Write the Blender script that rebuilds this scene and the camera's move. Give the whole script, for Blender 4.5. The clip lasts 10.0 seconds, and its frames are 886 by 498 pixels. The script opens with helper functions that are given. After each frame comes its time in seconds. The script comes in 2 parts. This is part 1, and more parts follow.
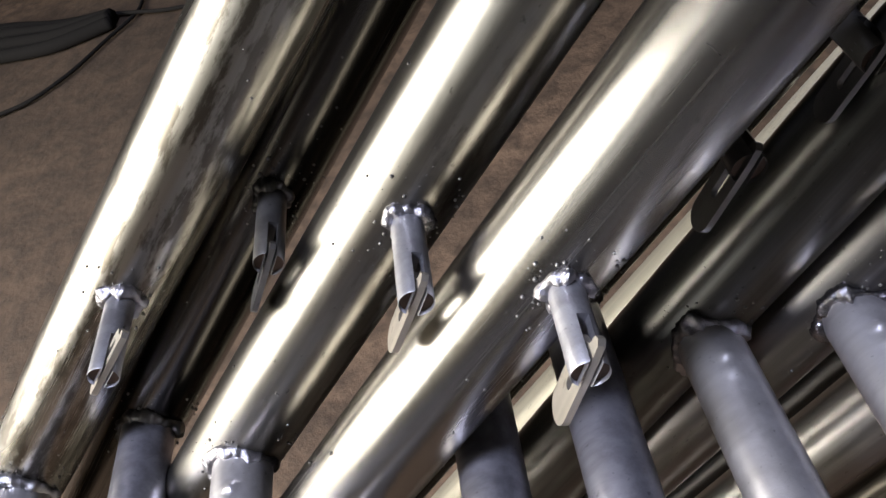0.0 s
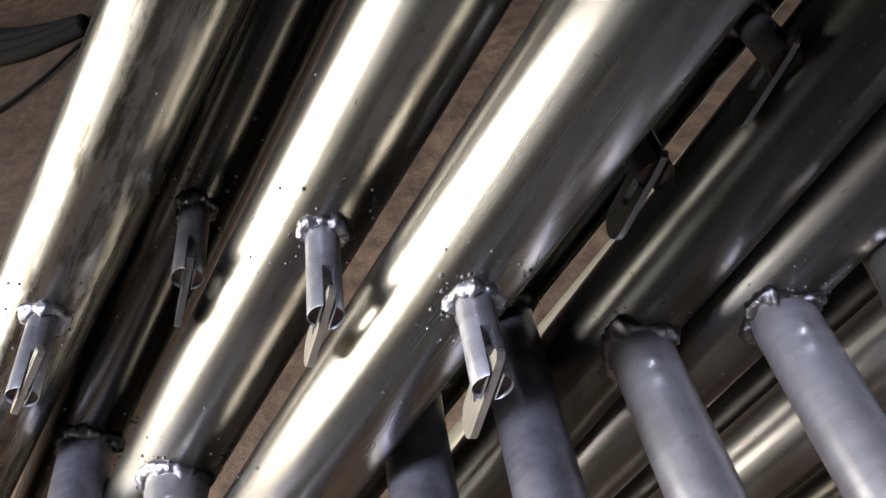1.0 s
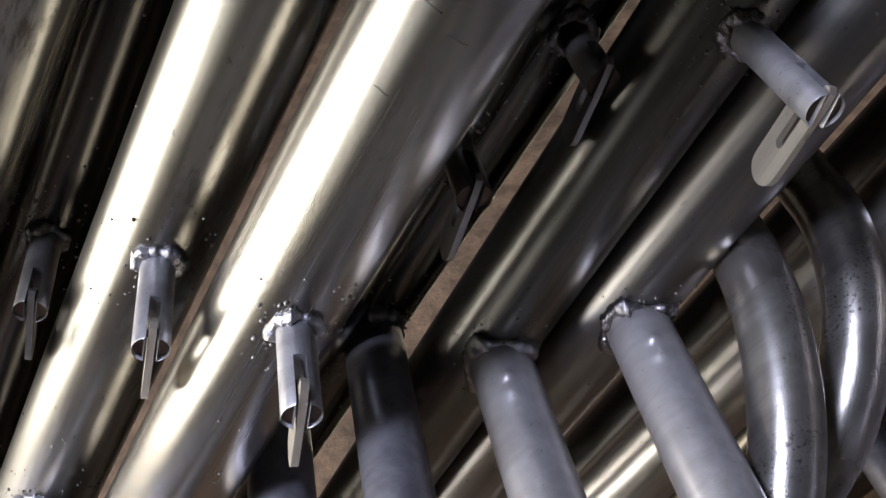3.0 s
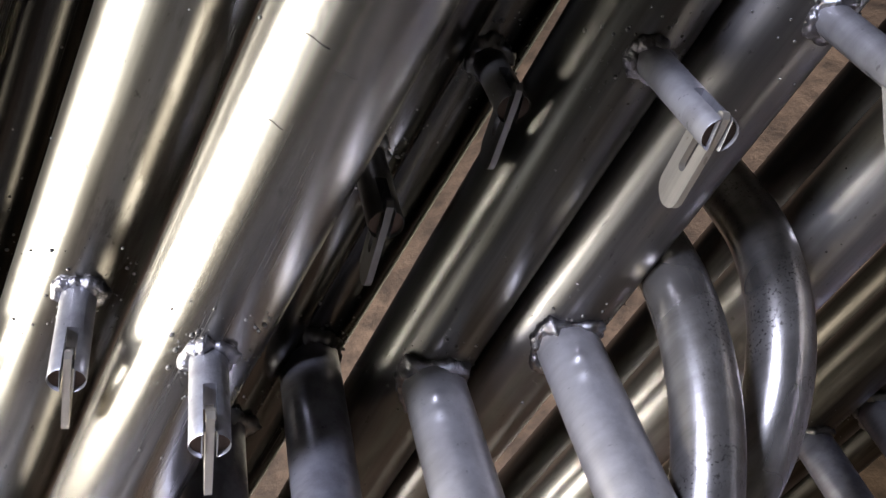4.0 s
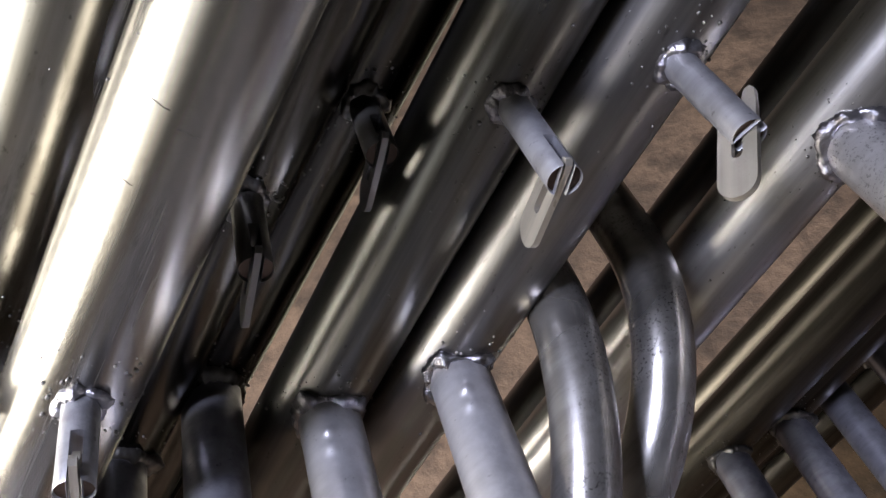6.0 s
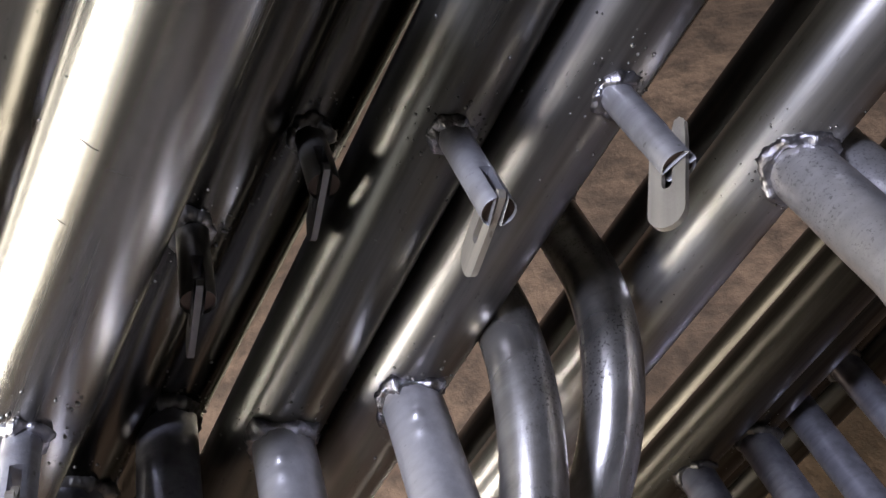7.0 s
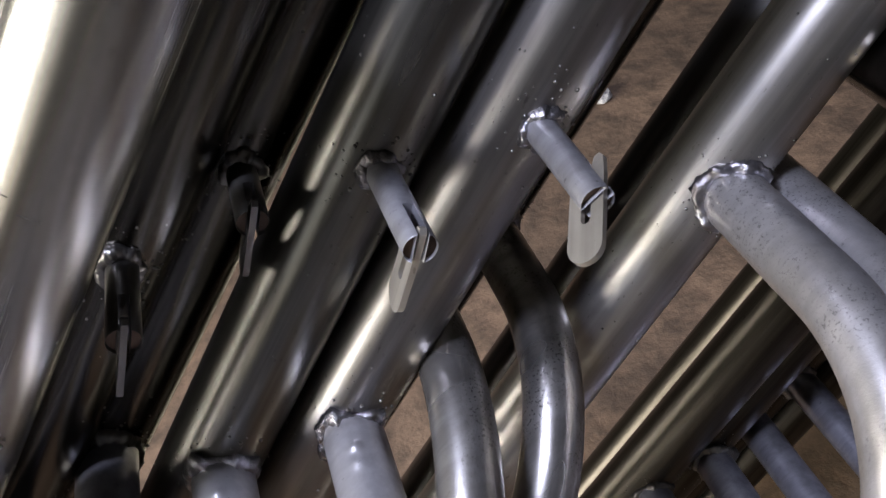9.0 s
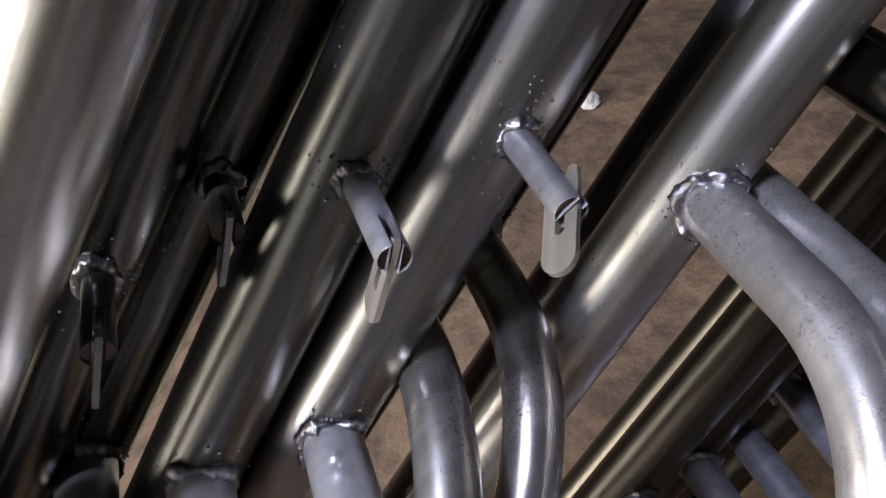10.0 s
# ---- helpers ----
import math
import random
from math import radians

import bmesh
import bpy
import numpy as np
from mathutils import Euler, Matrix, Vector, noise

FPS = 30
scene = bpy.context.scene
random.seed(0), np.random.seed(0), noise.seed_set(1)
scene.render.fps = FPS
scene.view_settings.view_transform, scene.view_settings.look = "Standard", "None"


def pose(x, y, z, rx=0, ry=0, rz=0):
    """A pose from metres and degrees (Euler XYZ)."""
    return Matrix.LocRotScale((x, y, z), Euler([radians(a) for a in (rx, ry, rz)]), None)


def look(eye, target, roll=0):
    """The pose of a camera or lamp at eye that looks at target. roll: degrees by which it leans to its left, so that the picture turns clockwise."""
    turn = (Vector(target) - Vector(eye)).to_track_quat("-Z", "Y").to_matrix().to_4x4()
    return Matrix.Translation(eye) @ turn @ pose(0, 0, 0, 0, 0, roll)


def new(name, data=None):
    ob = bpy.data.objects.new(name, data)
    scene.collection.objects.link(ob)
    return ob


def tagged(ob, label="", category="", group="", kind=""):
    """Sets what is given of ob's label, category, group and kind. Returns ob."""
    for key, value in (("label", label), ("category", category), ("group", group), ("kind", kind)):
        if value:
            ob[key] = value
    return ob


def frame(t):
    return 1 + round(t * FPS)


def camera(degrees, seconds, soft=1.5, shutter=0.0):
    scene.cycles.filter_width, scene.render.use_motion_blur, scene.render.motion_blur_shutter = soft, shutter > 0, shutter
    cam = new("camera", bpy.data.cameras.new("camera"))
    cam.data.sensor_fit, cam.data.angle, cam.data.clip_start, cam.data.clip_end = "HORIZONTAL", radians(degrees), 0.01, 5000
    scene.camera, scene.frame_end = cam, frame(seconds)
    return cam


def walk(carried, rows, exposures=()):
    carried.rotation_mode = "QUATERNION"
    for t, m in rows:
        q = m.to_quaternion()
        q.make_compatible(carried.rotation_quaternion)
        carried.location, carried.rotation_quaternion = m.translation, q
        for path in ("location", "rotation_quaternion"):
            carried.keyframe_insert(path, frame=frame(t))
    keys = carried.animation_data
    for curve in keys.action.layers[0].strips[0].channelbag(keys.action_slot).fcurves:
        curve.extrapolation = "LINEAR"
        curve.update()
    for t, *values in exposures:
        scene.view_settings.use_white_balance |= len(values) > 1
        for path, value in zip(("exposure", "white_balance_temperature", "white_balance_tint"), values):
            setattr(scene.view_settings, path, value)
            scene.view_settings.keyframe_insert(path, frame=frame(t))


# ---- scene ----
cam = camera(54.78, 10.0)
PATH = [
    (0, (0.0000, 0.0000, 1.0500), (-0.0304, 0.2216, 0.8500), -21.34),
    (0.5, (0.0118, 0.0011, 1.0463), (-0.0167, 0.2222, 0.8455), -21.54),
    (1, (0.0227, 0.0013, 1.0448), (-0.0031, 0.2221, 0.8434), -21.64),
    (1.5, (0.0308, 0.0012, 1.0428), (0.0076, 0.2215, 0.8405), -21.74),
    (2, (0.0405, 0.0000, 1.0415), (0.0204, 0.2193, 0.8377), -21.57),
    (2.5, (0.0525, -0.0011, 1.0392), (0.0354, 0.2182, 0.8352), -21.47),
    (4, (0.0861, -0.0061, 1.0387), (0.0788, 0.2147, 0.8357), -21.22),
    (4.5, (0.0946, -0.0093, 1.0390), (0.0907, 0.2122, 0.8367), -21.01),
    (5, (0.1028, -0.0130, 1.0401), (0.1019, 0.2090, 0.8383), -20.73),
    (5.5, (0.1099, -0.0151, 1.0406), (0.1123, 0.2073, 0.8393), -20.44),
    (7, (0.1335, -0.0202, 1.0447), (0.1445, 0.2041, 0.8457), -19.86),
    (7.5, (0.1396, -0.0208, 1.0450), (0.1534, 0.2039, 0.8467), -19.63),
    (8, (0.1438, -0.0217, 1.0454), (0.1597, 0.2034, 0.8477), -19.46),
    (8.5, (0.1478, -0.0224, 1.0457), (0.1658, 0.2031, 0.8487), -19.27),
    (9, (0.1514, -0.0228, 1.0461), (0.1711, 0.2028, 0.8494), -19.12),
    (9.5, (0.1541, -0.0238, 1.0463), (0.1754, 0.2021, 0.8500), -18.96),
    (10, (0.1572, -0.0236, 1.0462), (0.1798, 0.2023, 0.8500), -18.82),
]
EXPOSURES = [(0, -0.52), (0.5, -0.55), (1.0, -0.6), (1.5, -0.66), (2.0, -0.72), (2.5, -0.74), (3.2, -0.38), (4.0, -0.08), (4.5, 0.0), (5.0, 0.05), (5.5, 0.08), (6.2, 0.03), (7.0, -0.04), (8.0, -0.08), (9.0, -0.08), (10.0, -0.06)]
walk(cam, [(t, look(eye, target, roll)) for t, eye, target, roll in PATH], EXPOSURES)

# ---- directions of the stack: u along the rungs (level), n across the frames, w up along the legs ----
H = 1.05
S45 = math.sqrt(0.5)
U, N, W = Vector((0, -1, 0)), Vector((S45, 0, -S45)), Vector((S45, 0, S45))


def at(u, n, w):
    """A place from the stack's own three measures."""
    return Vector((0, 0, H)) + U * u + N * n + W * w


# ---- light ----
world = bpy.data.worlds.new("world")
scene.world = world
world.use_nodes = True
sky = world.node_tree.nodes.new("ShaderNodeTexSky")
sky.sky_type, sky.sun_disc, sky.sun_elevation, sky.sun_rotation = "NISHITA", False, radians(25), radians(-90)
world.node_tree.links.new(sky.outputs[0], world.node_tree.nodes["Background"].inputs[0])
world.node_tree.nodes["Background"].inputs[1].default_value = 0.1


def area_lamp(name, eye, target, sx, sy, watts, colour):
    data = bpy.data.lights.new(name, "AREA")
    data.shape, data.size, data.size_y, data.energy, data.color = "RECTANGLE", sx, sy, watts, colour
    ob = new(name, data)
    ob.matrix_world = look(eye, target)
    return ob


area_lamp("window_daylight", (-2.98, 0.06, 1.52), (0, 0.06, 1.52), 2.38, 1.76, 345, (1.0, 0.95, 0.865))
area_lamp("shaded_window_daylight", (-2.98, -2.22, 1.52), (0, -2.22, 1.52), 1.16, 1.76, 9, (1.0, 0.95, 0.865))
area_lamp("skylight_daylight", (-1.0, -0.60, 3.38), (-0.9, -0.52, 0), 0.50, 0.46, 200, (0.72, 0.76, 1.0))


# ---- materials ----
def nodes_of(name):
    m = bpy.data.materials.new(name)
    m.use_nodes = True
    nt = m.node_tree
    return m, nt, nt.nodes["Principled BSDF"]


def add(nt, kind, **values):
    nd = nt.nodes.new(kind)
    for key, value in values.items():
        nd.inputs[key].default_value = value
    return nd


def coords(nt, scale, shift=True):
    """Object coordinates, stretched, and shifted at random from object to object."""
    tc, mp = nt.nodes.new("ShaderNodeTexCoord"), nt.nodes.new("ShaderNodeMapping")
    mp.inputs["Scale"].default_value = scale
    nt.links.new(tc.outputs["Object"], mp.inputs["Vector"])
    if shift:
        info, mul = nt.nodes.new("ShaderNodeObjectInfo"), nt.nodes.new("ShaderNodeMath")
        mul.operation = "MULTIPLY"
        mul.inputs[1].default_value = 37.0
        nt.links.new(info.outputs["Random"], mul.inputs[0])
        nt.links.new(mul.outputs[0], mp.inputs["Location"])
    return mp.outputs["Vector"]


def noise_tex(nt, vec, scale, detail=4.0, rough=0.55):
    nd = add(nt, "ShaderNodeTexNoise", Scale=scale, Detail=detail, Roughness=rough)
    nt.links.new(vec, nd.inputs["Vector"])
    return nd.outputs["Fac"]


def ramp(nt, fac, stops):
    nd = nt.nodes.new("ShaderNodeValToRGB")
    els = nd.color_ramp.elements
    while len(els) < len(stops):
        els.new(0.5)
    for el, (p, c) in zip(els, stops):
        el.position, el.color = p, (*c, 1) if len(c) == 3 else c
    nt.links.new(fac, nd.inputs["Fac"])
    return nd.outputs["Color"]


def mixed(nt, fac, a, b, blend="MIX"):
    nd = nt.nodes.new("ShaderNodeMix")
    nd.data_type, nd.blend_type = "RGBA", blend
    for sock, v in ((nd.inputs[0], fac), (nd.inputs[6], a), (nd.inputs[7], b)):
        if isinstance(v, (int, float)):
            sock.default_value = v
        elif isinstance(v, tuple):
            sock.default_value = (*v, 1)
        else:
            nt.links.new(v, sock)
    return nd.outputs[2]


def bump(nt, bsdf, height, strength, distance):
    nd = add(nt, "ShaderNodeBump", Strength=strength, Distance=distance)
    nt.links.new(height, nd.inputs["Height"])
    nt.links.new(nd.outputs[0], bsdf.inputs["Normal"])


def steel(name, light, dark, rough=(0.20, 0.31), stain=0.5, streak=(220, 220, 4), metal=1.0, stains=(0.40, 0.74), pits=0.0, grain=0.05, soil=0.0, oil=0.35):
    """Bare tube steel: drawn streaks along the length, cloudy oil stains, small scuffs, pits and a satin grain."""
    m, nt, b = nodes_of(name)
    b.inputs["Metallic"].default_value = metal
    lines = noise_tex(nt, coords(nt, streak), 1.0, 3.0)
    clouds = noise_tex(nt, coords(nt, (1, 1, 0.25)), 30.0, 5.0, 0.55)
    fog = noise_tex(nt, coords(nt, (1, 1, 0.12)), 11.0, 3.0, 0.5)
    specks = noise_tex(nt, coords(nt, (1, 1, 0.5)), 420.0, 2.0)
    fine = noise_tex(nt, coords(nt, (1, 1, 0.7)), 1500.0, 2.0)
    base = mixed(nt, ramp(nt, clouds, [(stains[0], (0, 0, 0)), (stains[1], (stain, stain, stain))]), light, dark)
    base = mixed(nt, ramp(nt, specks, [(0.68, (0, 0, 0)), (0.76, (0.5, 0.5, 0.5))]), base, tuple(c * 0.45 for c in dark))
    base = mixed(nt, 0.25, base, ramp(nt, lines, [(0.3, (0.55, 0.55, 0.55)), (0.7, (1, 1, 1))]), "MULTIPLY")
    base = mixed(nt, 0.5, base, ramp(nt, fog, [(0.35, (0.72, 0.70, 0.66)), (0.65, (1, 1, 1))]), "MULTIPLY")
    film = noise_tex(nt, coords(nt, (130, 130, 3.5)), 1.0, 4.0, 0.6)
    base = mixed(nt, oil, base, ramp(nt, film, [(0.38, (0.30, 0.29, 0.27)), (0.60, (1, 1, 1))]), "MULTIPLY")
    height = lines
    if pits:
        holes = noise_tex(nt, coords(nt, (1, 1, 0.8)), 850.0, 3.0, 0.6)
        where = noise_tex(nt, coords(nt, (1, 1, 0.3)), 40.0, 2.0)
        mask = mixed(nt, 1.0, ramp(nt, holes, [(0.56, (0, 0, 0)), (0.64, (1, 1, 1))]), ramp(nt, where, [(0.47, (0, 0, 0)), (0.60, (pits, pits, pits))]), "MULTIPLY")
        base = mixed(nt, mask, base, (0.035, 0.03, 0.027))
    if soil:
        smear = noise_tex(nt, coords(nt, (1, 1, 0.22)), 150.0, 6.0, 0.65)
        patch = noise_tex(nt, coords(nt, (1, 1, 0.30)), 16.0, 2.0)
        mask = mixed(nt, 1.0, ramp(nt, smear, [(0.48, (0, 0, 0)), (0.57, (1, 1, 1))]), ramp(nt, patch, [(0.47, (0, 0, 0)), (0.58, (soil, soil, soil))]), "MULTIPLY")
        base = mixed(nt, mask, base, (0.06, 0.05, 0.036))
    nt.links.new(base, b.inputs["Base Color"])
    r = nt.nodes.new("ShaderNodeMapRange")
    r.inputs["From Min"].default_value, r.inputs["From Max"].default_value = 0.25, 0.75
    r.inputs["To Min"].default_value, r.inputs["To Max"].default_value = rough
    nt.links.new(fog, r.inputs["Value"])
    hair = noise_tex(nt, coords(nt, (1400, 1400, 9)), 1.0, 2.0)
    zone = noise_tex(nt, coords(nt, (1, 1, 0.3)), 22.0, 2.0)
    scratch = mixed(nt, 1.0, ramp(nt, hair, [(0.60, (0, 0, 0)), (0.70, (1, 1, 1))]), ramp(nt, zone, [(0.48, (0, 0, 0)), (0.62, (0.13, 0.13, 0.13))]), "MULTIPLY")
    rough_sum = nt.nodes.new("ShaderNodeMath")
    nt.links.new(r.outputs[0], rough_sum.inputs[0])
    nt.links.new(scratch, rough_sum.inputs[1])
    nt.links.new(rough_sum.outputs[0], b.inputs["Roughness"])
    first = add(nt, "ShaderNodeBump", Strength=grain, Distance=0.0006)
    nt.links.new(fine, first.inputs["Height"])
    second = add(nt, "ShaderNodeBump", Strength=0.10, Distance=0.0004)
    nt.links.new(height, second.inputs["Height"])
    nt.links.new(first.outputs[0], second.inputs["Normal"])
    nt.links.new(second.outputs[0], b.inputs["Normal"])
    return m


leg_steel = steel("leg_steel", (0.34, 0.328, 0.306), (0.20, 0.19, 0.175), (0.21, 0.30), stain=0.4, grain=0.03, oil=0.2)
stained_steel = steel("stained_steel", (0.33, 0.318, 0.29), (0.10, 0.094, 0.083), (0.24, 0.30), 0.7, stains=(0.50, 0.68), soil=0.75, grain=0.03, oil=0.25)
satin_steel = steel("satin_steel", (0.29, 0.28, 0.278), (0.17, 0.162, 0.158), (0.27, 0.37), 0.6, metal=0.95, grain=0.03, oil=0.4)
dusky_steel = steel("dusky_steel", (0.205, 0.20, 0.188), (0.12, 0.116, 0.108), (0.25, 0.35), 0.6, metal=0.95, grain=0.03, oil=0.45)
dull_steel = steel("dull_steel", (0.52, 0.49, 0.40), (0.34, 0.33, 0.265), (0.42, 0.55), 0.5, metal=0.35, pits=0.3, oil=0.3)
# Darker copy of leg_steel: shade deep in the stack put into the colour.
shaded_steel = steel("shaded_steel", (0.14, 0.134, 0.123), (0.08, 0.076, 0.07), (0.17, 0.27), 0.6, oil=0.7)
rung_steel = steel("rung_steel", (0.76, 0.75, 0.78), (0.52, 0.51, 0.53), (0.25, 0.37), 0.6, metal=0.78, grain=0.12, oil=0.2)
pale_steel = steel("pale_steel", (0.60, 0.59, 0.61), (0.38, 0.36, 0.33), (0.24, 0.35), 0.6, metal=0.84, pits=0.45, grain=0.12, oil=0.2)
light_steel = steel("light_steel", (0.46, 0.445, 0.43), (0.28, 0.265, 0.25), (0.27, 0.38), 0.6, metal=0.9, grain=0.07)
# Far legs: the same steel made darker, their dimness put into the colour.
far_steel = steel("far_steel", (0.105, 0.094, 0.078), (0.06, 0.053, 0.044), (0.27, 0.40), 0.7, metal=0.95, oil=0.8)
# Darker copy of rung_steel, with the proud leg's shade in its colour.
shaded_rung_steel = steel("shaded_rung_steel", (0.42, 0.42, 0.48), (0.22, 0.22, 0.25), (0.26, 0.38), 0.6, metal=0.75, grain=0.12, oil=0.4)
bent_steel = steel("bent_steel", (0.40, 0.39, 0.38), (0.20, 0.18, 0.165), (0.22, 0.36), 0.7, metal=0.85, pits=0.8, grain=0.12)
# Darker copy of pin_steel: shade between the legs is part of the colour.
shaded_pin_steel = steel("shaded_pin_steel", (0.20, 0.195, 0.19), (0.10, 0.096, 0.09), (0.3, 0.45), 0.5, (90, 90, 90), 0.8, grain=0.15)
# Pin ends: some rust, plus the end faces' shade put into the colour.
shaded_rust_steel = steel("shaded_rust_steel", (0.13, 0.085, 0.06), (0.04, 0.03, 0.025), (0.30, 0.45), 0.9, (90, 90, 90), 0.7, grain=0.3)
pin_steel = steel("pin_steel", (0.42, 0.42, 0.45), (0.20, 0.195, 0.20), (0.32, 0.46), 0.5, (90, 90, 90), 0.75, grain=0.15)
plate_steel = steel("plate_steel", (0.58, 0.55, 0.48), (0.36, 0.29, 0.22), (0.32, 0.46), 0.5, (90, 90, 90), 0.8, grain=0.12)
weld_steel = steel("weld_steel", (0.40, 0.395, 0.43), (0.13, 0.12, 0.12), (0.24, 0.38), 0.8, (300, 300, 300), 0.95, stains=(0.46, 0.62), grain=0.5)
spatter_steel = steel("spatter_steel", (0.30, 0.29, 0.28), (0.08, 0.076, 0.07), (0.25, 0.4), 0.9, (300, 300, 300), 0.9)


def concrete(name, light, dark, scale=1.0, shade_patches=()):
    m, nt, b = nodes_of(name)
    v = coords(nt, (1, 1, 1), False)
    big, mid, fine = noise_tex(nt, v, 3.0 * scale, 6.0), noise_tex(nt, v, 17.0 * scale, 6.0, 0.65), noise_tex(nt, v, 180.0 * scale, 3.0)
    base = mixed(nt, ramp(nt, big, [(0.35, (0, 0, 0)), (0.65, (1, 1, 1))]), light, dark)
    base = mixed(nt, ramp(nt, mid, [(0.42, (0, 0, 0)), (0.62, (0.8, 0.8, 0.8))]), base, tuple(c * 0.5 for c in dark))
    base = mixed(nt, 0.4, base, ramp(nt, fine, [(0.3, (0.5, 0.5, 0.5)), (0.65, (1, 1, 1))]), "MULTIPLY")
    # Painted shade: ragged dark patches mixed into the base colour.
    for x, y, size in shade_patches:
        away = nt.nodes.new("ShaderNodeVectorMath")
        away.operation = "DISTANCE"
        nt.links.new(v, away.inputs[0])
        away.inputs[1].default_value = (x, y, 0)
        edge = nt.nodes.new("ShaderNodeMath")
        edge.operation = "MULTIPLY_ADD"
        nt.links.new(big, edge.inputs[0])
        edge.inputs[1].default_value = 0.7
        nt.links.new(away.outputs["Value"], edge.inputs[2])
        shade_amount = nt.nodes.new("ShaderNodeMapRange")
        for key, value in (("From Min", size), ("From Max", size + 0.3), ("To Min", 0.55), ("To Max", 0.0)):
            shade_amount.inputs[key].default_value = value
        nt.links.new(edge.outputs[0], shade_amount.inputs["Value"])
        base = mixed(nt, shade_amount.outputs[0], base, (0.040, 0.029, 0.021))
    nt.links.new(base, b.inputs["Base Color"])
    b.inputs["Roughness"].default_value = 0.85
    bump(nt, b, mid, 0.7, 0.010)
    return m


# The shade over the far left floor is painted in as one patch.
floor_mat = concrete("dusty_concrete", (0.185, 0.120, 0.075), (0.10, 0.065, 0.041), shade_patches=((-1.3, 1.95, 1.15),))
# Wall and ceiling colours kept dark so little light bounces onto the tubes.
wall_mat = concrete("dark_plaster", (0.055, 0.050, 0.045), (0.030, 0.028, 0.025), 0.5)
ceiling_mat = concrete("ceiling_plaster", (0.045, 0.044, 0.042), (0.028, 0.027, 0.026), 0.5)
stone_mat = concrete("pale_stone", (0.75, 0.74, 0.72), (0.6, 0.58, 0.55), 20.0)
board_mat = concrete("dark_board", (0.05, 0.042, 0.035), (0.03, 0.026, 0.022), 4.0)
cable_mat, _nt, _b = nodes_of("black_rubber")
_b.inputs["Base Color"].default_value, _b.inputs["Roughness"].default_value = (0.014, 0.013, 0.012, 1), 0.95
_b.inputs["Specular IOR Level"].default_value = 0.15


# ---- mesh makers ----
def mesh_of(name, verts, faces, material, smooth=True):
    me = bpy.data.meshes.new(name)
    me.from_pydata([tuple(v) for v in verts], [], faces)
    me.materials.append(material)
    me.update()
    bm = bmesh.new()
    bm.from_mesh(me)
    bmesh.ops.recalc_face_normals(bm, faces=bm.faces)
    bm.to_mesh(me)
    bm.free()
    for p in me.polygons:
        p.use_smooth = smooth
    return me


def part(name, me, parent, label="", m=None):
    ob = new(name, me)
    ob.parent = parent
    if m is not None:
        ob.matrix_local = m
    return tagged(ob, label)


def sharpen(me, degrees=35):
    me.set_sharp_from_angle(angle=radians(degrees))
    return me


def sweep(path, radius, segs=32, wall=0.0, swell=None):
    """A round bar or, with a wall, an open pipe along a path of points: vertices and faces. swell(i, a, p, out) adds to the radius."""
    path = [Vector(p) for p in path]
    tang = [(path[min(i + 1, len(path) - 1)] - path[max(i - 1, 0)]).normalized() for i in range(len(path))]
    side = tang[0].orthogonal().normalized()
    rings, verts, faces = [], [], []
    for i, (p, t) in enumerate(zip(path, tang)):
        side = (side - t * side.dot(t)).normalized()
        other = t.cross(side)
        rings.append((p, side.copy(), other))

    def ring(i, r, outer):
        p, a, b = rings[i]
        first = len(verts)
        for k in range(segs):
            ang = math.tau * k / segs
            out = a * math.cos(ang) + b * math.sin(ang)
            verts.append(p + out * (r + (swell(i, ang, p, out) if swell and outer else 0.0)))
        return list(range(first, first + segs))

    def join(r0, r1):
        for k in range(segs):
            j = (k + 1) % segs
            faces.append((r0[k], r0[j], r1[j], r1[k]))

    loops = [ring(i, radius, True) for i in range(len(path))]
    for a, b in zip(loops, loops[1:]):
        join(a, b)
    if wall:
        i0, i1 = ring(0, radius - wall, False), ring(len(path) - 1, radius - wall, False)
        join(i0, loops[0])
        join(loops[-1], i1)
        join(i1, i0)
    else:
        faces.append(tuple(reversed(loops[0])))
        faces.append(tuple(loops[-1]))
    return verts, faces


def line(a, b, steps):
    a, b = Vector(a), Vector(b)
    return [a.lerp(b, k / steps) for k in range(steps + 1)]


LEG_R, RUNG_R, PIN_R, WALL = 0.021, 0.0128, 0.0056, 0.0026


def leg_mesh(length, seed, material):
    """A straight tube with small dents and a slightly uneven wall."""
    rng = random.Random(seed)
    dents = [(rng.uniform(length * 0.6, length * 0.95), rng.uniform(0, math.tau), rng.uniform(0.004, 0.012), rng.uniform(0.00001, 0.00004)) for _ in range(10)]

    def swell(i, ang, p, out):
        s = 0.00003 * noise.noise(Vector((out.x * 1.5 + seed, out.y * 1.5, p.z * 9)))
        for dz, da, size, deep in dents:
            d = ((p.z - dz) / size) ** 2 + (((ang - da + math.pi) % math.tau - math.pi) * LEG_R / size) ** 2
            if d < 9:
                s -= deep * math.exp(-d)
        return s

    low = line((0, 0, 0), (0, 0, length * 0.6), 12)
    high = line((0, 0, length * 0.6), (0, 0, length), 140)
    v, f = sweep(low + high[1:], LEG_R, 56, WALL, swell)
    return sharpen(mesh_of("leg", v, f, material))


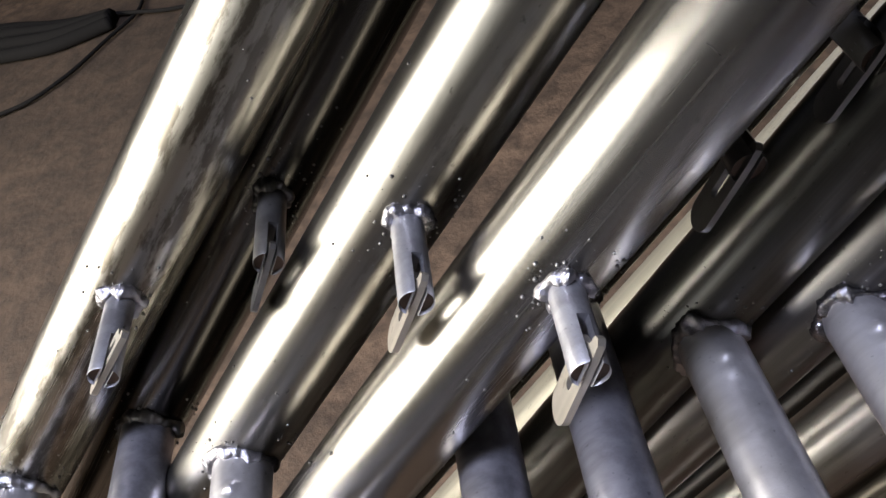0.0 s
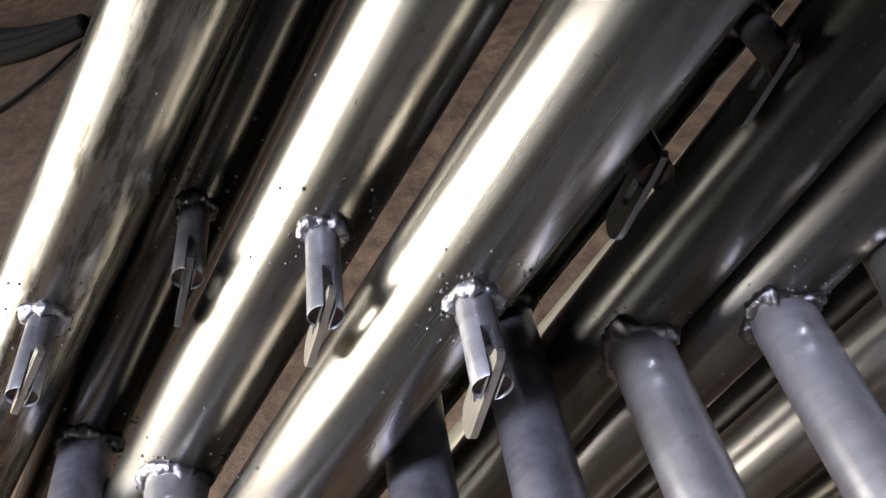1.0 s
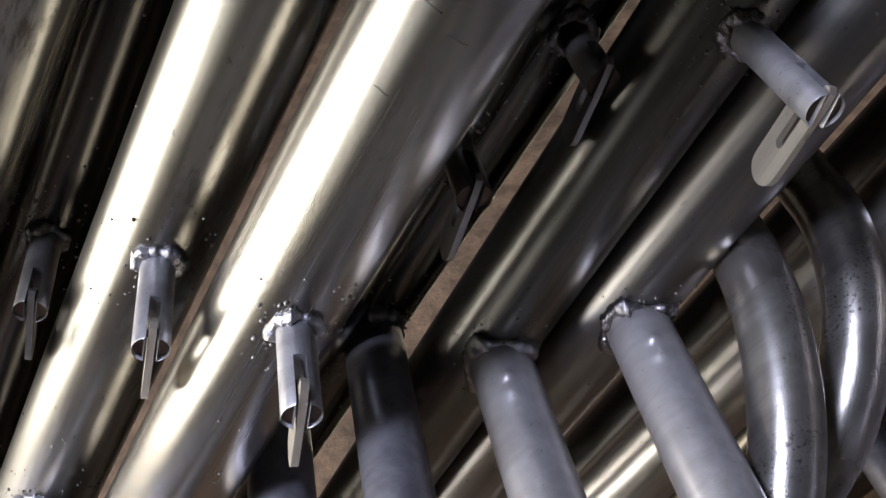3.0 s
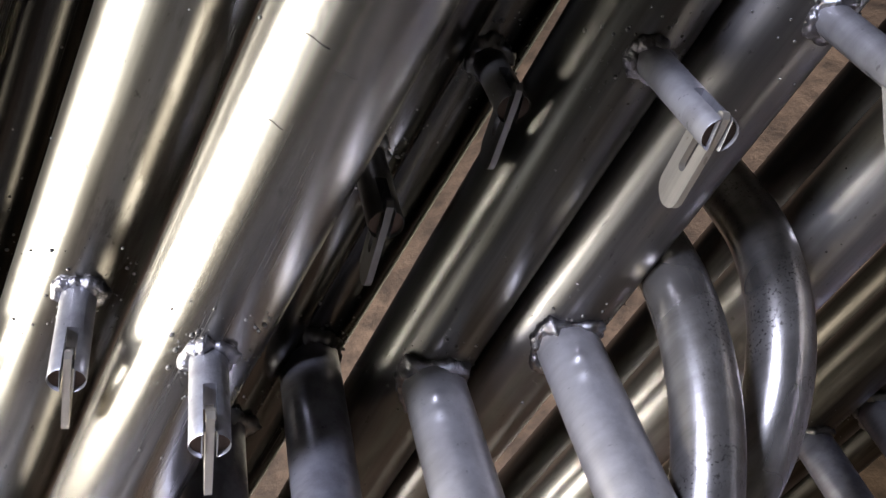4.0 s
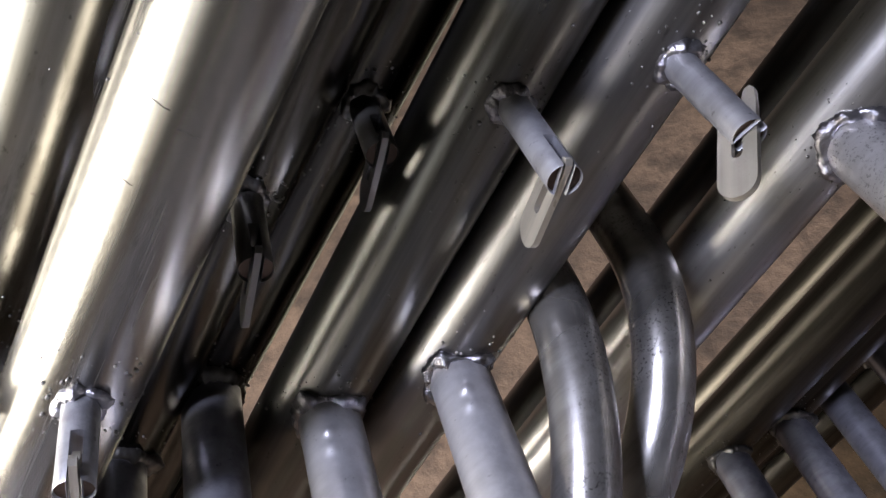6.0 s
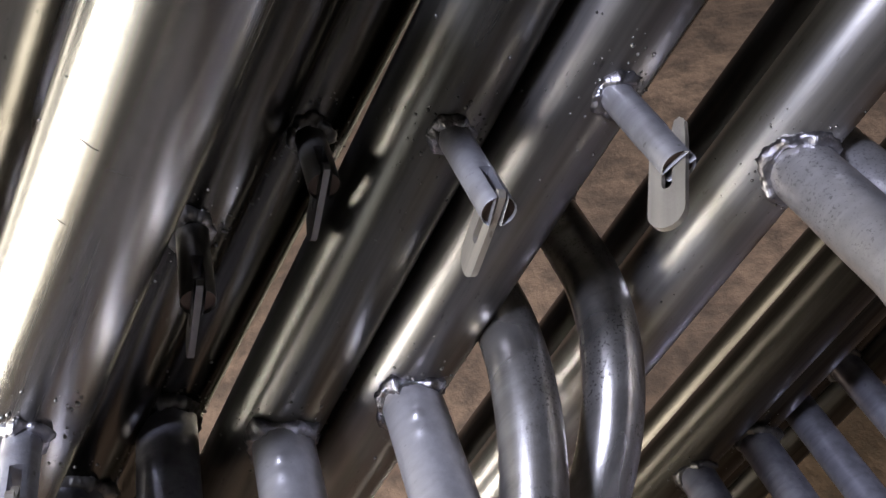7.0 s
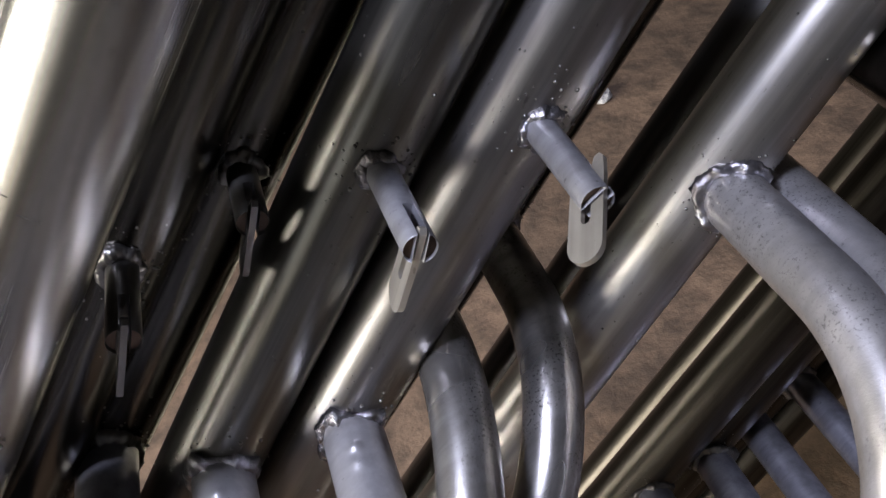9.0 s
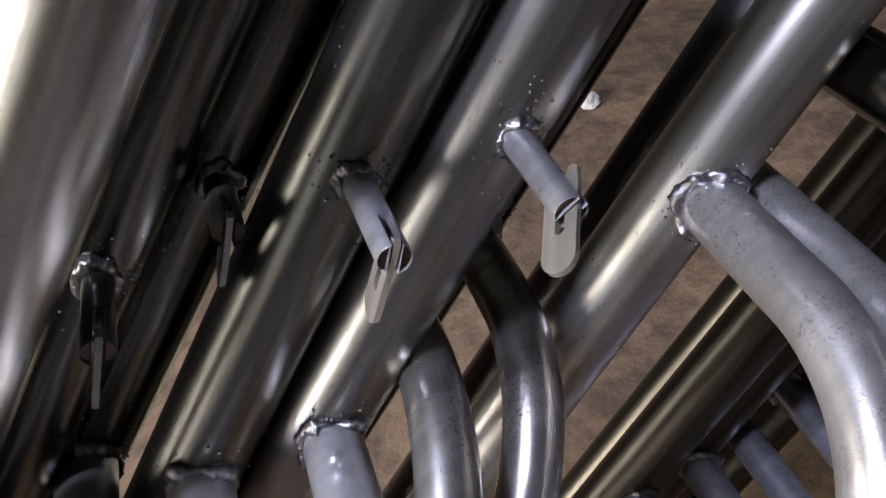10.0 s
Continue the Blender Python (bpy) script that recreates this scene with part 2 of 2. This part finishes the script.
def weld_mesh(ring_r, bead, seed, lumps=1.0, material=None):
    """The lumpy bead of a joint round a bar that leaves the leg along +x, one skin with blobs and runs; it follows the leg's round side."""
    rng = random.Random(seed)
    verts, faces, nr, ns = [], [], 110, 16
    off = rng.uniform(0, 50)
    blobs = [(rng.uniform(0, math.tau), rng.uniform(-0.3, 2.2), rng.uniform(0.10, 0.26) * 0.012 / ring_r, rng.uniform(0.2, 0.65), rng.uniform(0.3, 1.1)) for _ in range(26)]
    for i in range(nr):
        a = math.tau * i / nr
        wob = noise.noise(Vector((math.cos(a) * 1.5 + off, math.sin(a) * 1.5, off)))
        size = bead * (0.9 + lumps * 0.4 * wob)
        rr = ring_r + bead * 0.45 * wob
        y, z = rr * math.cos(a), rr * math.sin(a)
        x = math.sqrt(max(LEG_R**2 - y * y, 1e-8))
        out = Vector((0, math.cos(a), math.sin(a)))
        for k in range(ns):
            b = math.tau * k / ns
            way = out * math.cos(b) + Vector((1, 0, 0)) * math.sin(b)
            grow = 0.0
            for ba, bb, wide, tall, high in blobs:
                da, db = (a - ba + math.pi) % math.tau - math.pi, (b - bb + math.pi) % math.tau - math.pi
                d = (da / wide) ** 2 + (db / high) ** 2
                if d < 6:
                    grow += tall * math.exp(-d)
            q = Vector((x, y, z)) + way * size * (1 + min(grow, 1.1))
            q += way * size * (0.35 * noise.noise(q * 500) + 0.25 * noise.noise(q * 1300))
            verts.append(q)
    for i in range(nr):
        for k in range(ns):
            j, l = (i + 1) % nr, (k + 1) % ns
            faces.append((i * ns + k, j * ns + k, j * ns + l, i * ns + l))
    return mesh_of("weld", verts, faces, material or weld_steel)


def drops_mesh(places, seed):
    """Small metal drops, each a squashed faceted bead."""
    verts, faces = [], []
    for p, r in places:
        bm = bmesh.new()
        bmesh.ops.create_icosphere(bm, subdivisions=1, radius=r)
        first = len(verts)
        verts += [p + v.co for v in bm.verts]
        faces += [tuple(first + v.index for v in f.verts) for f in bm.faces]
        bm.free()
    return mesh_of("weld_spatter", verts, faces, spatter_steel)


def on_leg(angle, z, lift=0.0):
    return Vector(((LEG_R + lift) * math.cos(angle), (LEG_R + lift) * math.sin(angle), z))


def spatter_places(z, ring, count, seed, spread=0.011):
    rng, out = random.Random(seed), []
    for _ in range(count):
        a = rng.uniform(0, math.tau)
        d = ring + abs(rng.gauss(0, spread)) + 0.001
        ang, dz = d * math.cos(a) / LEG_R, d * math.sin(a)
        if abs(ang) < 1.9:
            r = rng.choice((0.0002, 0.00025, 0.0003, 0.0003, 0.0004, 0.0005, 0.0006, 0.0008))
            out.append((on_leg(ang, z + dz, r * 0.3), r))
    return out


def pin_mesh(length, slot, gap, material):
    """A round pin along +x with a fork sawn into its end; it starts inside the leg. The slot lies in the x-z plane."""
    verts, faces = [], []

    def prism(outline, xs):
        first, m = len(verts), len(outline)
        cy, cz = sum(y for y, z in outline) / m, sum(z for y, z in outline) / m
        for x, s in xs:
            verts.extend((x, cy + (y - cy) * s, cz + (z - cz) * s) for y, z in outline)
        for i in range(len(xs) - 1):
            for k in range(m):
                l = (k + 1) % m
                faces.append((first + i * m + k, first + i * m + l, first + (i + 1) * m + l, first + (i + 1) * m + k))
        faces.append(tuple(first + k for k in reversed(range(m))))
        faces.append(tuple(first + (len(xs) - 1) * m + k for k in range(m)))

    circle = [(PIN_R * math.cos(math.tau * k / 28), PIN_R * math.sin(math.tau * k / 28)) for k in range(28)]
    prism(circle, [(LEG_R - 0.004, 1), (length - slot, 1)])
    a0 = math.asin(gap / 2 / PIN_R)
    for flip in (1, -1):
        half = [(flip * PIN_R * math.sin(a0 + (math.pi - 2 * a0) * k / 14), PIN_R * math.cos(a0 + (math.pi - 2 * a0) * k / 14)) for k in range(15)]
        prism(half, [(length - slot - 0.0002, 1), (length - 0.0004, 1), (length, 0.93), (length - 0.0012, 0.80)])
    me = sharpen(mesh_of("pin", verts, faces, material))
    me.materials.append(shaded_rust_steel)
    for p in me.polygons:
        if p.normal.x > 0.9 and p.center.x < length - 0.0008 and p.center.x > length - 0.003:
            p.material_index = 1
    return me


def plate_mesh(material):
    """The flat drop catch: round lower end, long slot, a narrow tail; it hangs along -z from its pivot at 0, thick along y."""
    half, thick = 0.0060, 0.0011
    outer = [(half * math.cos(a), -0.0200 + half * math.sin(a)) for a in [math.pi + math.pi * k / 14 for k in range(15)]]
    outer += [(half, -0.004), (half * 0.98, 0.005), (half * 0.9, 0.0108), (half * 0.66, 0.0122), (half * 0.36, 0.0114), (half * 0.22, 0.0075), (-half * 0.3, 0.0050), (-half * 0.9, 0.0035), (-half, -0.001)]
    w = 0.0017
    inner = [(w * math.cos(a), -0.0110 + w * math.sin(a)) for a in [math.pi + math.pi * k / 8 for k in range(9)]]
    inner += [(w * math.cos(a), 0.0008 + w * math.sin(a)) for a in [math.pi * k / 8 for k in range(9)]]
    bm = bmesh.new()
    loops = []
    for outline in (outer, inner):
        vs = [bm.verts.new((x, -thick, z)) for x, z in outline]
        loops.append([bm.edges.new((vs[k], vs[(k + 1) % len(vs)])) for k in range(len(vs))])
    bmesh.ops.triangle_fill(bm, edges=loops[0] + loops[1], use_beauty=True)
    flat = list(bm.faces)
    up = bmesh.ops.extrude_face_region(bm, geom=flat)
    bmesh.ops.translate(bm, verts=[v for v in up["geom"] if isinstance(v, bmesh.types.BMVert)], vec=(0, 2 * thick, 0))
    bmesh.ops.recalc_face_normals(bm, faces=bm.faces)
    me = bpy.data.meshes.new("catch_plate")
    bm.to_mesh(me)
    bm.free()
    me.materials.append(material)
    return me


plate_data, dark_plate_data, pin_datas = plate_mesh(plate_steel), plate_mesh(shaded_pin_steel), {}
rivet_data = sharpen(mesh_of("rivet", *sweep(line((0, -PIN_R + 0.0001, 0), (0, PIN_R - 0.0001, 0), 1), 0.0013, 12), pin_steel))


def lock_pin(frame_ob, z, alpha, phi, length, drop, seed, dark):
    """A lock pin on the leg at height z: alpha turns the fork about the pin, phi swings the plate outward, drop is how far it has slid down."""
    turn = Matrix.Translation((0, 0, z)) @ Matrix.Rotation(radians(alpha), 4, "X")
    if (length, dark) not in pin_datas:
        pin_datas[length, dark] = pin_mesh(length, 0.017, 0.0036, shaded_pin_steel if dark else pin_steel)
    pin = part("lock_pin", pin_datas[length, dark], frame_ob, "grey steel pin with a forked end", turn)
    hang = Matrix.Translation((length - 0.0065, 0, 0)) @ Matrix.Rotation(radians(-phi), 4, "Y") @ Matrix.Translation((0, 0, 0.026 - drop))
    part("catch_plate", dark_plate_data if dark else plate_data, pin, "flat slotted steel drop catch", hang)
    part("rivet", rivet_data, pin, "", Matrix.Translation((length - 0.0065, 0, 0)))
    part("weld", weld_mesh(PIN_R + 0.0002, 0.0021, seed, 1.5, spatter_steel if dark else weld_steel), frame_ob, "shiny lumpy weld bead", Matrix.Translation((0, 0, z)))


def rung_mesh(length, dimples, seed, material):
    """A straight cross tube along +x from the leg, with the raised dimples beside the weld."""

    def swell(i, ang, p, out):
        s = 0.0001 * noise.noise(Vector((p.x * 12 + seed, out.y * 2, out.z * 2)))
        if dimples:
            for dx, size, high in ((0.037, 0.0024, 0.0017), (0.0445, 0.0032, 0.0011)):
                d = ((p.x - dx) / size) ** 2 + ((out - Vector((0, -0.62, 0.78))).length * RUNG_R / size) ** 2
                if d < 9:
                    s += high * math.exp(-d)
        return s

    pts = line((0.012, 0, 0), (0.07, 0, 0), 64) + line((0.07, 0, 0), (length, 0, 0), 20)[1:]
    v, f = sweep(pts, RUNG_R, 64 if dimples else 40, 0, swell)
    return sharpen(mesh_of("rung", v, f, material))


def bent_path(start, reach, radius, drop):
    """From the leg straight out, round a bend and down along the leg."""
    pts = line((0.012, 0, 0), (start, 0, 0), max(6, int(start / 0.0015)))
    pts += [Vector((start + radius * math.sin(a), 0, -radius * (1 - math.cos(a)))) for a in [math.radians(reach) * k / 24 for k in range(1, 25)]]
    a = math.radians(reach)
    end = pts[-1]
    return pts + line(end, end + Vector((math.cos(a), 0, -math.sin(a))) * drop, 10)[1:]


WIDTH = 0.95


def bent_dimples(i, ang, p, out):
    """The two raised dimples of a bent tube beside its weld, and a faintly uneven wall."""
    s = 0.00015 * noise.noise(p * 40 + out)
    for dx, size, high in ((0.047, 0.0028, 0.0012), (0.057, 0.004, 0.0008)):
        d = ((p.x - dx) / size) ** 2 + ((out - Vector((0, -0.62, 0.78))).length * 0.0138 / size) ** 2
        if d < 9 and p.z > -0.01:
            s += high * math.exp(-d)
    return s


def scaffold_frame(u, n, du, dn, label, pins=(), rungs=(), bends=(), braces=(), spatter=64, seed=0, stained=False, ticks=(), pale=False, satin=False, darkened=False, dull=False, bright=False, far=False, dusky=False):
    """One welded frame: a leg, its far leg, rungs between them, lock pins. u, n: the leg's place at w = -0.1, with its small slants."""
    up = (W + U * du + N * dn).normalized()
    side = (U - up * U.dot(up)).normalized()
    face = up.cross(side)
    here = at(u, n, -0.1)
    foot = here - up * ((here.z - LEG_R * S45) / up.z)
    top = (0.99 - foot.z) / up.z
    root = new("scaffold_frame")
    root.matrix_world = Matrix.Translation(foot) @ Matrix((side, face, up)).transposed().to_4x4()
    tagged(root, label, "scaffold frame", "stacked scaffold frames")
    z_of = lambda w: (at(u, n, w) - foot).dot(up)
    # Hidden legs get darker steel, pins, rungs and welds: shade in the colour.
    leg = leg_mesh(top, seed, stained_steel if stained else satin_steel if satin else far_steel if far else shaded_steel if darkened else dull_steel if dull else light_steel if bright else dusky_steel if dusky else leg_steel)
    part("leg", leg, root)
    part("leg", leg, root, "", Matrix.Translation((WIDTH, 0, 0)) @ Matrix.Rotation(math.pi, 4, "Z"))
    spots = []
    for w, alpha, phi, length, drop in pins:
        lock_pin(root, z_of(w), alpha, phi, length, drop, seed + 5, darkened)
        spots += spatter_places(z_of(w), PIN_R, spatter, seed + 6)
    for w, dimples in rungs:
        part("rung", rung_mesh(WIDTH, dimples, seed, shaded_rung_steel if darkened else rung_steel), root, "", Matrix.Translation((0, 0, z_of(w))))
        part("weld", weld_mesh(RUNG_R - 0.0004, 0.0031, seed + 9, 1.6, spatter_steel if darkened else weld_steel), root, "shiny lumpy weld bead", Matrix.Translation((0, 0, z_of(w))))
        spots += spatter_places(z_of(w), RUNG_R, spatter, seed + 7)
    for w, start, reach, radius, drop in bends:
        v, f = sweep(bent_path(start, reach, radius, drop), 0.0138 if pale else 0.0129, 56, 0, bent_dimples)
        part("bent_rung", sharpen(mesh_of("bent_rung", v, f, pale_steel if pale else bent_steel)), root, "bent steel tube", Matrix.Translation((0, 0, z_of(w))))
        part("weld", weld_mesh(0.0142, 0.0026, seed + 11, 1.2), root, "shiny lumpy weld bead", Matrix.Translation((0, 0, z_of(w))))
        spots += spatter_places(z_of(w), 0.014, spatter, seed + 8)
    # Cross tube in the darker steel: its shadow is put into the colour.
    for w in braces:
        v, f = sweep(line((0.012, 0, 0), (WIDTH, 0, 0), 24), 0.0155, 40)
        part("brace", sharpen(mesh_of("brace", v, f, shaded_steel)), root, "steel cross tube coloured dark for shade", Matrix.Translation((0, 0, z_of(w))))
    if spots:
        rng = random.Random(seed + 77)
        for _ in range(26):
            spots.append((on_leg(rng.uniform(-1.5, 0.9), rng.uniform(top - 0.36, top - 0.05), 0.0001), rng.choice((0.0002, 0.0003, 0.0004, 0.0006))))
    for w, a0, a1, wide in ticks:
        arc = [on_leg(radians(a0 + (a1 - a0) * k / 8), z_of(w) + 0.0002 * math.sin(k * 0.7), -0.0001) for k in range(9)]
        v, f = sweep(arc, wide, 6)
        part("scribed_tick", mesh_of("scribed_tick", v, f, board_mat), root, "thin dark tick mark")
    if spots:
        tagged(part("weld_spatter", drops_mesh(spots, seed), root, "tiny dark metal drops"), kind="stuff")
    return root


# ---- room ----
def box(name, lo, hi, material, label="", kind="structure"):
    (x0, y0, z0), (x1, y1, z1) = lo, hi
    v = [(x, y, z) for x in (x0, x1) for y in (y0, y1) for z in (z0, z1)]
    f = [(0, 1, 3, 2), (4, 6, 7, 5), (0, 4, 5, 1), (2, 3, 7, 6), (0, 2, 6, 4), (1, 5, 7, 3)]
    ob = new(name, mesh_of(name, v, f, material, False))
    return tagged(ob, label, kind=kind)


def grid_sheet(name, x0, x1, y0, y1, cells, material):
    verts, faces = [], []
    for i in range(cells + 1):
        for j in range(cells + 1):
            x, y = x0 + (x1 - x0) * i / cells, y0 + (y1 - y0) * j / cells
            verts.append((x, y, 0.004 * (noise.noise(Vector((x * 2.5, y * 2.5, 1))) - 1) + 0.002 * noise.noise(Vector((x * 9, y * 9, 4)))))
    for i in range(cells):
        for j in range(cells):
            a = i * (cells + 1) + j
            faces.append((a, a + cells + 1, a + cells + 2, a + 1))
    return new(name, mesh_of(name, verts, faces, material))


tagged(grid_sheet("floor", -3.2, 6.2, -3.7, 6.2, 140, floor_mat), "dusty brown concrete floor", kind="structure")
# Unseen walls and ceiling, added to hold the openings and darken the surroundings.
box("wall_east", (6.0, -3.5, -0.1), (6.2, 6.0, 3.4), wall_mat, "dark plastered workshop wall, out of view")
box("wall_north", (-3.2, 6.0, -0.1), (6.2, 6.2, 3.4), wall_mat, "dark plastered workshop wall, out of view")
# west wall with its two windows
WINDOWS = ((-2.82, -1.62), (-1.15, 1.27))
SILL, HEAD = 0.62, 2.42
piers = [-3.5] + [y for pair in WINDOWS for y in pair] + [6.0]
for k in range(0, len(piers), 2):
    box(f"wall_west_{k // 2 + 1}", (-3.2, piers[k], -0.1), (-3.0, piers[k + 1], 3.4), wall_mat, "dark plastered workshop wall, out of view")
for k, (y0, y1) in enumerate(WINDOWS):
    box(f"wall_west_{4 + 2 * k}", (-3.2, y0, HEAD), (-3.0, y1, 3.4), wall_mat, "plaster over the open window")
    box(f"wall_west_{5 + 2 * k}", (-3.2, y0, -0.1), (-3.0, y1, SILL), wall_mat, "plaster under the open window")
box("wall_south", (-3.2, -3.7, -0.1), (6.2, -3.5, 3.4), wall_mat, "dark plastered workshop wall, out of view")
# ceiling round its skylight
box("ceiling_1", (-3.2, -3.7, 3.4), (-1.28, 6.2, 3.55), ceiling_mat, "plain dark ceiling")
box("ceiling_2", (-0.72, -3.7, 3.4), (6.2, 6.2, 3.55), ceiling_mat, "plain dark ceiling")
box("ceiling_3", (-1.28, -3.7, 3.4), (-0.72, -0.86, 3.55), ceiling_mat, "plain dark ceiling")
box("ceiling_4", (-1.28, -0.34, 3.4), (-0.72, 6.2, 3.55), ceiling_mat, "plain dark ceiling")


# ---- loose things on the floor ----
def floor_bar(name, pts, r, material, label, category):
    v, f = sweep(pts, r, 14)
    return tagged(new(name, mesh_of(name, v, f, material)), label, category)


def curve_points(pts, steps=8):
    """A smooth line through a few points."""
    pts = [Vector(p) for p in pts]
    out = []
    for i in range(len(pts) - 1):
        p0, p1, p2, p3 = pts[max(i - 1, 0)], pts[i], pts[i + 1], pts[min(i + 2, len(pts) - 1)]
        for k in range(steps):
            t = k / steps
            out.append(0.5 * ((2 * p1) + (p2 - p0) * t + (2 * p0 - 5 * p1 + 4 * p2 - p3) * t * t + (3 * p1 - p0 - 3 * p2 + p3) * t**3))
    return out + [pts[-1]]


Z = 0.008
floor_bar("cable", curve_points([(-1.9, 2.20, Z), (-1.6, 2.21, Z), (-1.388, 2.254, Z), (-1.286, 2.285, Z), (-1.182, 2.386, Z), (-1.097, 2.527, Z), (-1.021, 2.649, Z), (-1.009, 2.763, Z), (-1.03, 3.1, Z), (-1.1, 3.4, Z)]), 0.006, cable_mat, "thin black rubber cable curving over the concrete floor", "cable")
floor_bar("cable", curve_points([(-2.2, 3.10, Z), (-1.59, 2.936, Z), (-1.336, 2.794, Z), (-1.11, 2.699, 2 * Z), (-1.0, 2.64, 2 * Z), (-0.836, 2.586, Z), (-0.4, 2.5, Z)]), 0.006, cable_mat, "black rubber cable crossing another on the floor", "cable")
for y0, y1, y2, r in ((2.84, 2.745, 2.665, 0.020), (2.78, 2.70, 2.65, 0.026), (2.71, 2.65, 2.635, 0.026), (2.64, 2.60, 2.615, 0.022)):
    floor_bar("hose", curve_points([(-2.3, y0 + 0.25, r), (-1.9, y0 + 0.11, r), (-1.52, y0, r), (-1.29, y1 - 0.02, r), (-1.09, y2, r)]), r, cable_mat, "dark dusty hose lying in a bundle on the floor", "hose")


def pebble(x, y, size, seed, label):
    bm = bmesh.new()
    bmesh.ops.create_icosphere(bm, subdivisions=3, radius=size)
    for v in bm.verts:
        v.co *= 1 + 0.35 * noise.noise(v.co * (1.6 / size) + Vector((seed, 0, 0)))
        v.co.z *= 0.5
    me = bpy.data.meshes.new("stone")
    low = min(v.co.z for v in bm.verts)
    bm.to_mesh(me)
    bm.free()
    me.materials.append(stone_mat)
    ob = new("stone", me)
    ob.location = (x, y, -low - 0.006)
    return tagged(ob, label, "stone")


pebble(0.700, 1.435, 0.026, 3, "small pale stone lying on the dusty floor")

# ---- the stacked frames ----
PLAIN = "bare steel scaffold frame with welded pin, leaning in a stack"
scaffold_frame(-0.269, 0.0375, 0, 0.045, "bright scratched steel scaffold frame, first of a leaning stack", [(-0.257, 0, 0, 0.060, 0.015)], [(-0.405, 1)], seed=1, stained=True)
scaffold_frame(-0.287, 0.069, 0, 0, "shaded steel scaffold frame wedged between two others", [(-0.198, 10, -2, 0.060, 0.030)], [(-0.360, 0)], seed=2, darkened=True)
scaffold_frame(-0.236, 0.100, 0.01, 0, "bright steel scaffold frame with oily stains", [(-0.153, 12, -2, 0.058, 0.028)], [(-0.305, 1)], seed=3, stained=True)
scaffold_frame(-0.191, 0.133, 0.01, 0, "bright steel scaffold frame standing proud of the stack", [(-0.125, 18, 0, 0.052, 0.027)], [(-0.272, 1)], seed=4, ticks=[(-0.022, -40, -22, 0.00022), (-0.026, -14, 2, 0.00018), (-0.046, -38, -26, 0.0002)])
scaffold_frame(-0.248, 0.170, 0, 0, PLAIN, [(-0.076, 15, -5, 0.059, 0.030)], [(-0.224, 0)], seed=5, darkened=True)
scaffold_frame(-0.267, 0.200, 0, 0, PLAIN, [(-0.037, 18, -10, 0.054, 0.029)], [(-0.190, 0)], seed=6, darkened=True)
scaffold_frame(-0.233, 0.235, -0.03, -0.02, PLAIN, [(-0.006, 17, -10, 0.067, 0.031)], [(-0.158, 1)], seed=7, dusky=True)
scaffold_frame(-0.229, 0.277, 0, -0.02, PLAIN, [(0.031, -18, 58, 0.066, 0.026)], [(-0.120, 1)], seed=8, satin=True)
BENT = "shaded steel scaffold frame with a bent side tube"
scaffold_frame(-0.318, 0.303, 0, 0, BENT, bends=[(-0.078, 0.090, 55, 0.14, 0.3)], seed=9, dull=True)
scaffold_frame(-0.315, 0.345, 0, 0, BENT, bends=[(-0.056, 0.066, 92, 0.10, 0.3)], seed=10, darkened=True)
scaffold_frame(-0.242, 0.387, 0, 0, "steel scaffold frame with a thick bent side tube", bends=[(0.030, 0.080, 64, 0.105, 0.3)], seed=11, pale=True, bright=True)
scaffold_frame(-0.300, 0.420, 0, 0, BENT, bends=[(0.038, 0.145, 64, 0.11, 0.3)], braces=[0.105], seed=12, pale=True, satin=True)
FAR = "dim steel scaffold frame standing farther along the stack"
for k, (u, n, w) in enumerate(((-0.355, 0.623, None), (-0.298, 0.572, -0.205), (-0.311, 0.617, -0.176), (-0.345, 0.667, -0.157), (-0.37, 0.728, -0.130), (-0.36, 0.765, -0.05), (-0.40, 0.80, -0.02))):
    scaffold_frame(u, n, 0, 0, FAR, rungs=[] if w is None else [(w, 0), (w + 0.395, 0)], seed=20 + k, darkened=True, far=True)
